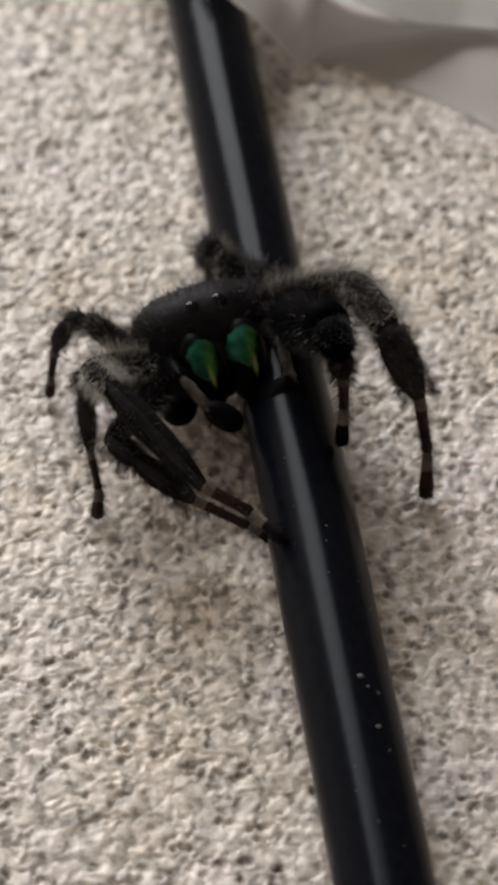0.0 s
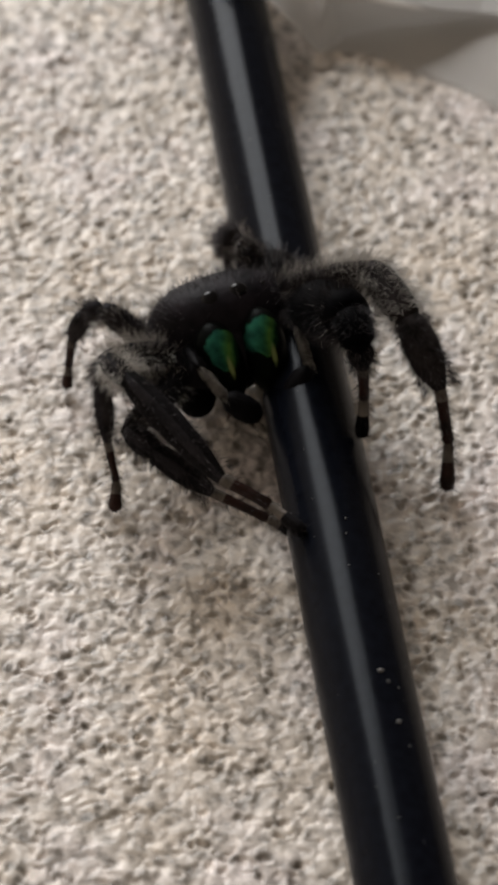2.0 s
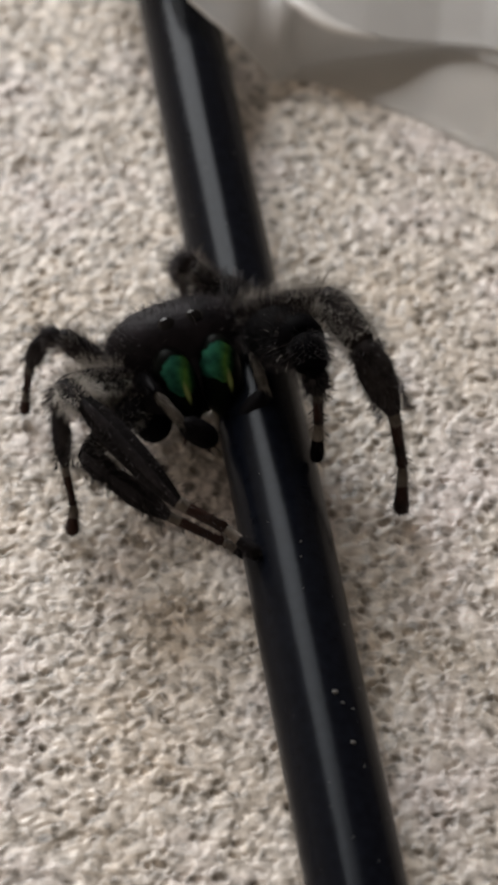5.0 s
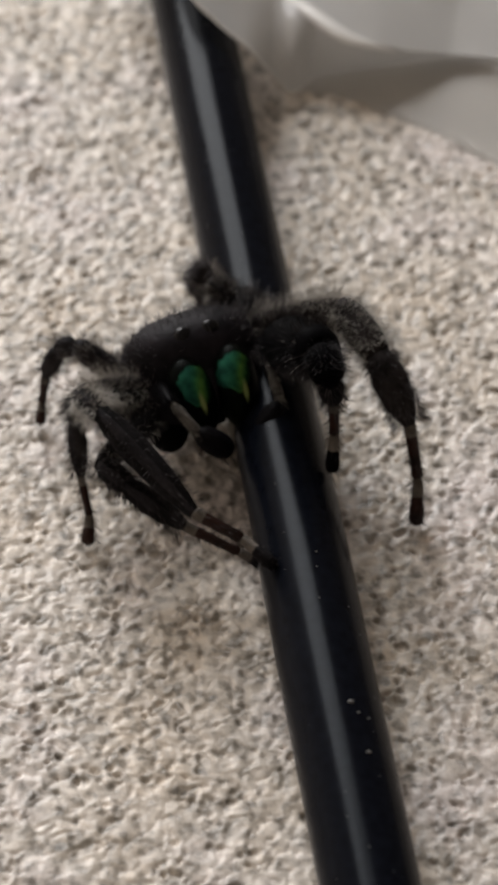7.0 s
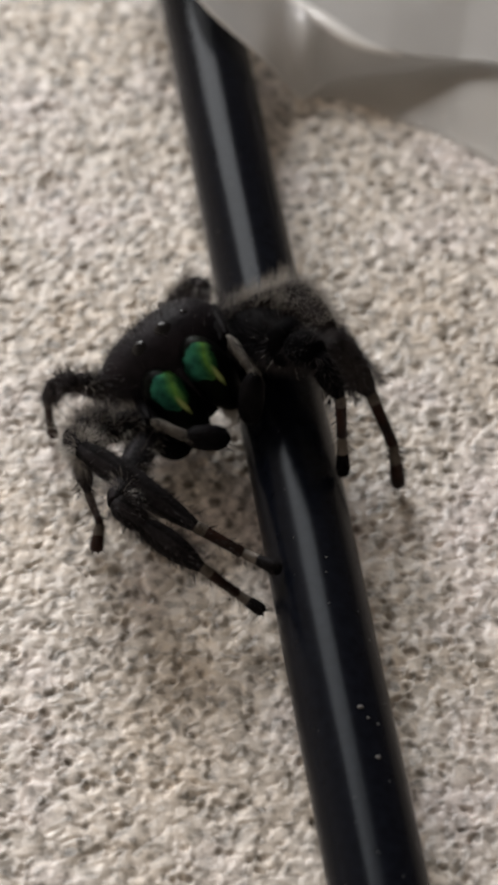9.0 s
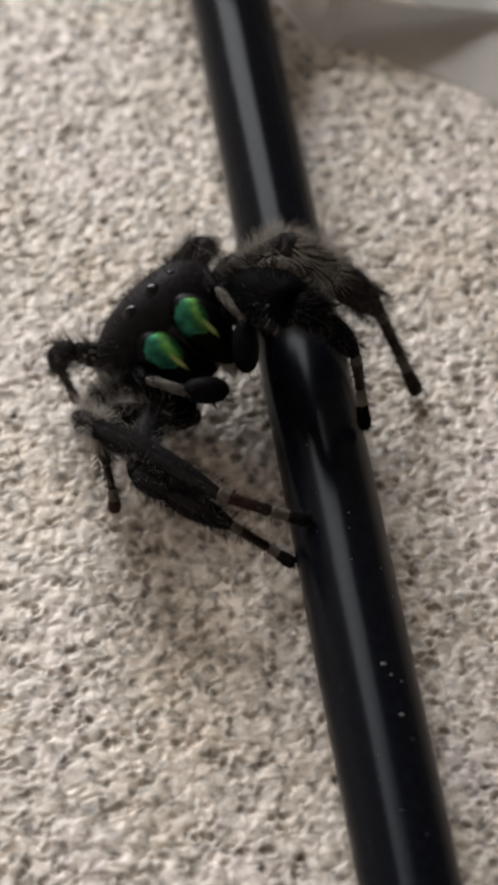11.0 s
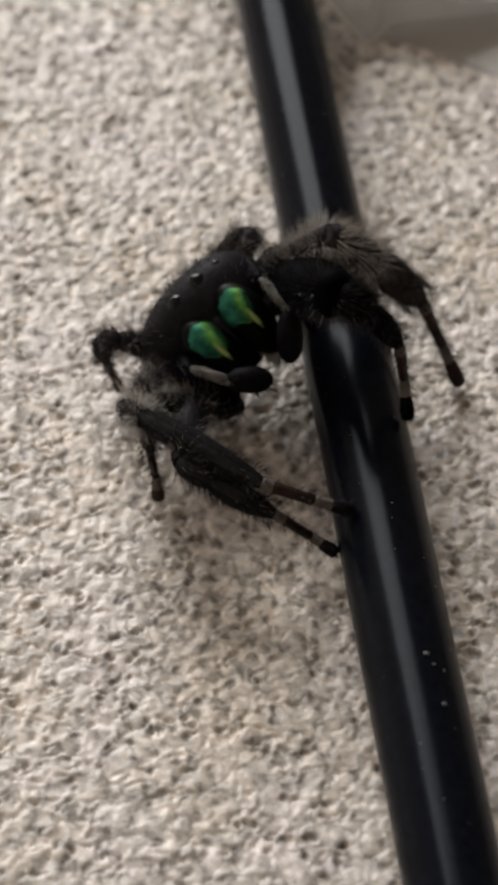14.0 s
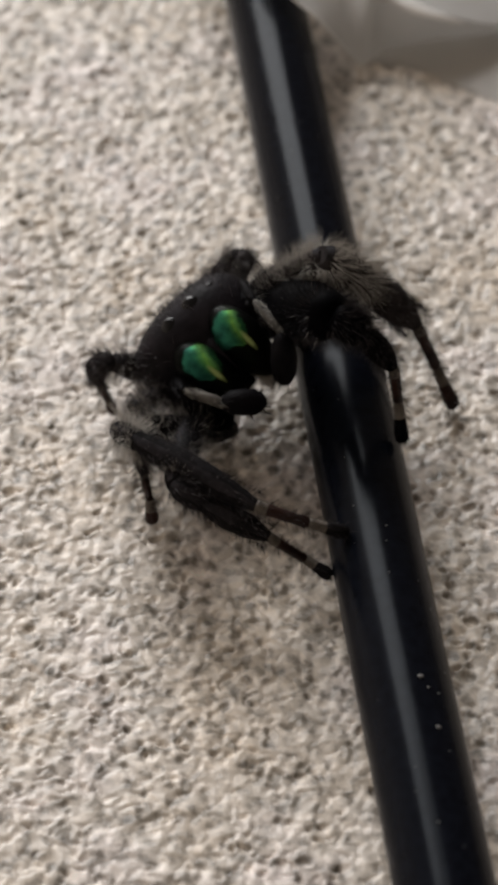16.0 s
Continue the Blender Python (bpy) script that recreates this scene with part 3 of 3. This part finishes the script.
def build_leg(seed, radii, label, joints, skin=LEG, grey=1.0, thick=1.0, tuft=False):
    rng = random.Random(seed)
    joints = [[Vector(p) for p in row] for row in joints]
    lengths = [(b - a).length for a, b in zip(joints[0], joints[0][1:])]
    parts = []
    for kind, length, r in zip(SEGMENTS, lengths, radii):
        fuzz = {"leg": 1000, "patella": 480, "tibia": 800, "metatarsus": 160, "tarsus": 140}[kind] * (0.4 + r / 0.06) * thick
        bm = leg_segment(kind, length, r, rng, fuzz, grey, tuft, skin is not JET, skin is LEG_GREY)
        parts.append(part(kind, bm, [skin, PALE, BROWN, GREY_HAIR, DARK_HAIR, PALE_HAIR, BROWN_HAIR, STRIPE], parts[0] if parts else spider, label if kind == "leg" else ""))
    LEGS.append((parts, joints, lengths))


def chain(joints, lengths, f):
    """The joints at a beat: blended, then drawn to their true lengths from the foot up."""
    a, b, w = blend(joints, f)
    pts = [p.lerp(q, w) for p, q in zip(a, b)]
    for i in range(4, -1, -1):
        d = (pts[i] - pts[i + 1]).normalized()
        pts[i] = pts[i + 1] + d * lengths[i]
    return pts


def leg_pose(a, b, normal):
    z = (b - a).normalized()
    x = (normal - z * normal.dot(z)).normalized()
    y = z.cross(x)
    m = Matrix((x, y, z)).transposed().to_4x4()
    m.translation = a * CM
    return m


build_leg(21, (0.062, 0.048, 0.056, 0.026, 0.026), "thick black front leg with grey hair and pale rings", [
        [(-0.298, 0.231, 0.24), (-0.627, -0.178, 0.58), (-0.53, -0.304, 0.59), (-0.176, -0.668, 0.42), (0.009, -0.749, 0.36), (0.134, -0.86, 0.32)],
        [(-0.28, 0.149, 0.202), (-0.68, -0.312, 0.478), (-0.598, -0.42, 0.50), (-0.208, -0.692, 0.399), (-0.025, -0.763, 0.324), (0.118, -0.86, 0.33)],
        [(-0.29, -0.055, 0.124), (-0.707, -0.463, 0.485), (-0.604, -0.56, 0.51), (-0.204, -0.816, 0.459), (-0.003, -0.859, 0.411), (0.147, -0.834, 0.33)],
], LEG, 1.6, 1.3, True)
build_leg(22, (0.060, 0.050, 0.050, 0.022, 0.024), "dark hairy leg with pale rings, its foot on the cable", [
        [(-0.252, 0.273, 0.204), (-0.537, -0.407, 0.42), (-0.435, -0.503, 0.4), (-0.216, -0.584, 0.26), (-0.002, -0.648, 0.18), (0.104, -0.667, 0.12)],
        [(-0.398, 0.028, 0.227), (-0.512, -0.676, 0.513), (-0.402, -0.744, 0.457), (-0.183, -0.853, 0.338), (-0.046, -0.814, 0.149), (0.056, -0.864, 0.1)],
        [(-0.444, 0.005, 0.212), (-0.515, -0.715, 0.472), (-0.396, -0.772, 0.423), (-0.154, -0.855, 0.33), (-0.016, -0.795, 0.146), (0.088, -0.843, 0.1)],
], LEG, 1.2)
build_leg(23, (0.045, 0.038, 0.036, 0.018, 0.025), "thin dark leg with a brown foot on the ground", [
        [(-0.408, 0.021, 0.28), (-0.664, -0.011, 0.42), (-0.655, -0.116, 0.38), (-0.632, -0.274, 0.22), (-0.599, -0.371, 0.1), (-0.606, -0.45, 0.02)],
        [(-0.574, -0.01, 0.349), (-0.664, -0.242, 0.504), (-0.663, -0.35, 0.468), (-0.643, -0.343, 0.243), (-0.596, -0.381, 0.098), (-0.613, -0.461, 0.02)],
        [(-0.609, -0.049, 0.307), (-0.688, -0.289, 0.454), (-0.677, -0.291, 0.342), (-0.656, -0.32, 0.119), (-0.627, -0.474, 0.133), (-0.62, -0.477, 0.02)],
], LEG_GREY)
build_leg(24, (0.052, 0.042, 0.038, 0.020, 0.022), "bent dark hind leg with grey hair", [
        [(-0.469, 0.25, 0.26), (-0.67, 0.319, 0.4), (-0.744, 0.3, 0.38), (-0.8, 0.32, 0.22), (-0.818, 0.295, 0.1), (-0.827, 0.25, 0.02)],
        [(-0.551, 0.26, 0.229), (-0.703, 0.135, 0.39), (-0.781, 0.127, 0.388), (-0.827, 0.184, 0.234), (-0.824, 0.202, 0.111), (-0.812, 0.207, 0.02)],
        [(-0.624, 0.174, 0.227), (-0.787, 0.057, 0.384), (-0.866, 0.052, 0.385), (-0.851, 0.101, 0.222), (-0.826, 0.144, 0.108), (-0.8, 0.146, 0.02)],
], LEG_GREY, 1.0, 0.6)
build_leg(25, (0.120, 0.072, 0.048, 0.024, 0.026), "thick black front leg planted on the cable", [
        [(0.162, 0.22, 0.5), (0.314, -0.203, 0.84), (0.344, -0.341, 0.82), (0.367, -0.286, 0.64), (0.373, -0.281, 0.47), (0.366, -0.327, 0.31)],
        [(-0.028, 0.399, 0.42), (0.148, 0.022, 0.72), (0.279, -0.122, 0.74), (0.357, -0.213, 0.629), (0.365, -0.27, 0.468), (0.372, -0.321, 0.31)],
        [(-0.154, 0.322, 0.474), (0.046, -0.15, 0.86), (0.192, -0.172, 0.80), (0.328, -0.225, 0.624), (0.349, -0.232, 0.455), (0.368, -0.312, 0.31)],
], JET, 0.05, 1.0)
build_leg(26, (0.062, 0.072, 0.070, 0.027, 0.029), "long dark leg arched over the cable to the ground", [
        [(0.042, 0.385, 0.434), (0.418, 0.300, 0.62), (0.555, 0.058, 0.58), (0.677, -0.129, 0.38), (0.716, -0.214, 0.16), (0.71, -0.337, 0.02)],
        [(-0.151, 0.393, 0.434), (0.168, 0.481, 0.60), (0.296, 0.226, 0.60), (0.486, 0.089, 0.38), (0.584, -0.036, 0.196), (0.608, -0.092, 0.02)],
        [(-0.166, 0.291, 0.547), (0.069, 0.213, 0.80), (0.211, 0.264, 0.66), (0.430, 0.288, 0.40), (0.524, 0.261, 0.173), (0.6, 0.187, 0.02)],
], LEG_GREY, 1.6, 1.9, True)
build_leg(27, (0.045, 0.038, 0.036, 0.02, 0.02), "short dark leg tucked behind the body", [
        [(0.034, 0.491, 0.404), (0.276, 0.467, 0.4), (0.313, 0.529, 0.36), (0.28, 0.547, 0.25), (0.257, 0.549, 0.2), (0.244, 0.458, 0.22)],
        [(-0.029, 0.541, 0.396), (0.195, 0.633, 0.429), (0.219, 0.684, 0.369), (0.221, 0.706, 0.255), (0.221, 0.713, 0.201), (0.22, 0.621, 0.22)],
        [(-0.128, 0.483, 0.412), (0.09, 0.59, 0.435), (0.114, 0.631, 0.368), (0.115, 0.654, 0.254), (0.115, 0.644, 0.2), (0.114, 0.551, 0.22)],
])
build_leg(28, (0.045, 0.05, 0.036, 0.02, 0.02), "dark hind leg with a raised hairy knee", [
        [(-0.004, 0.599, 0.364), (-0.141, 0.577, 0.55), (-0.177, 0.635, 0.5), (-0.173, 0.756, 0.3), (-0.171, 0.854, 0.15), (-0.167, 0.916, 0.03)],
        [(-0.333, 0.570, 0.36), (-0.225, 0.602, 0.55), (-0.179, 0.518, 0.5), (-0.29, 0.763, 0.3), (-0.282, 0.861, 0.15), (-0.273, 0.923, 0.03)],
        [(-0.400, 0.549, 0.36), (-0.297, 0.560, 0.55), (-0.239, 0.495, 0.5), (-0.355, 0.708, 0.3), (-0.348, 0.805, 0.15), (-0.34, 0.867, 0.03)],
], LEG_GREY)

build_dust()


# ---- movement ----
def motions():
    walk(spider, [(t, Matrix.Translation(BASE * CM)) for t in (0.0, 16.0)])
    walk(head, [(t, TO_SPIDER @ between(BODY, f)) for t, f in BEATS])
    walk(abdomen, [(t, TO_SPIDER @ between(ABDOMEN, f)) for t, f in BEATS])
    for parts, joints, lengths in LEGS:
        rows = [[] for _ in parts]
        for t, f in BEATS:
            pts = chain(joints, lengths, f)
            normal = (pts[1] - pts[0]).cross(pts[5] - pts[1]).normalized()
            poses = [TO_SPIDER @ leg_pose(a, b, normal) for a, b in zip(pts, pts[1:])]
            rows[0].append((t, poses[0]))
            for k in range(1, 5):
                rows[k].append((t, poses[0].inverted() @ poses[k]))
        for ob, keys in zip(parts, rows):
            walk(ob, keys)


motions()
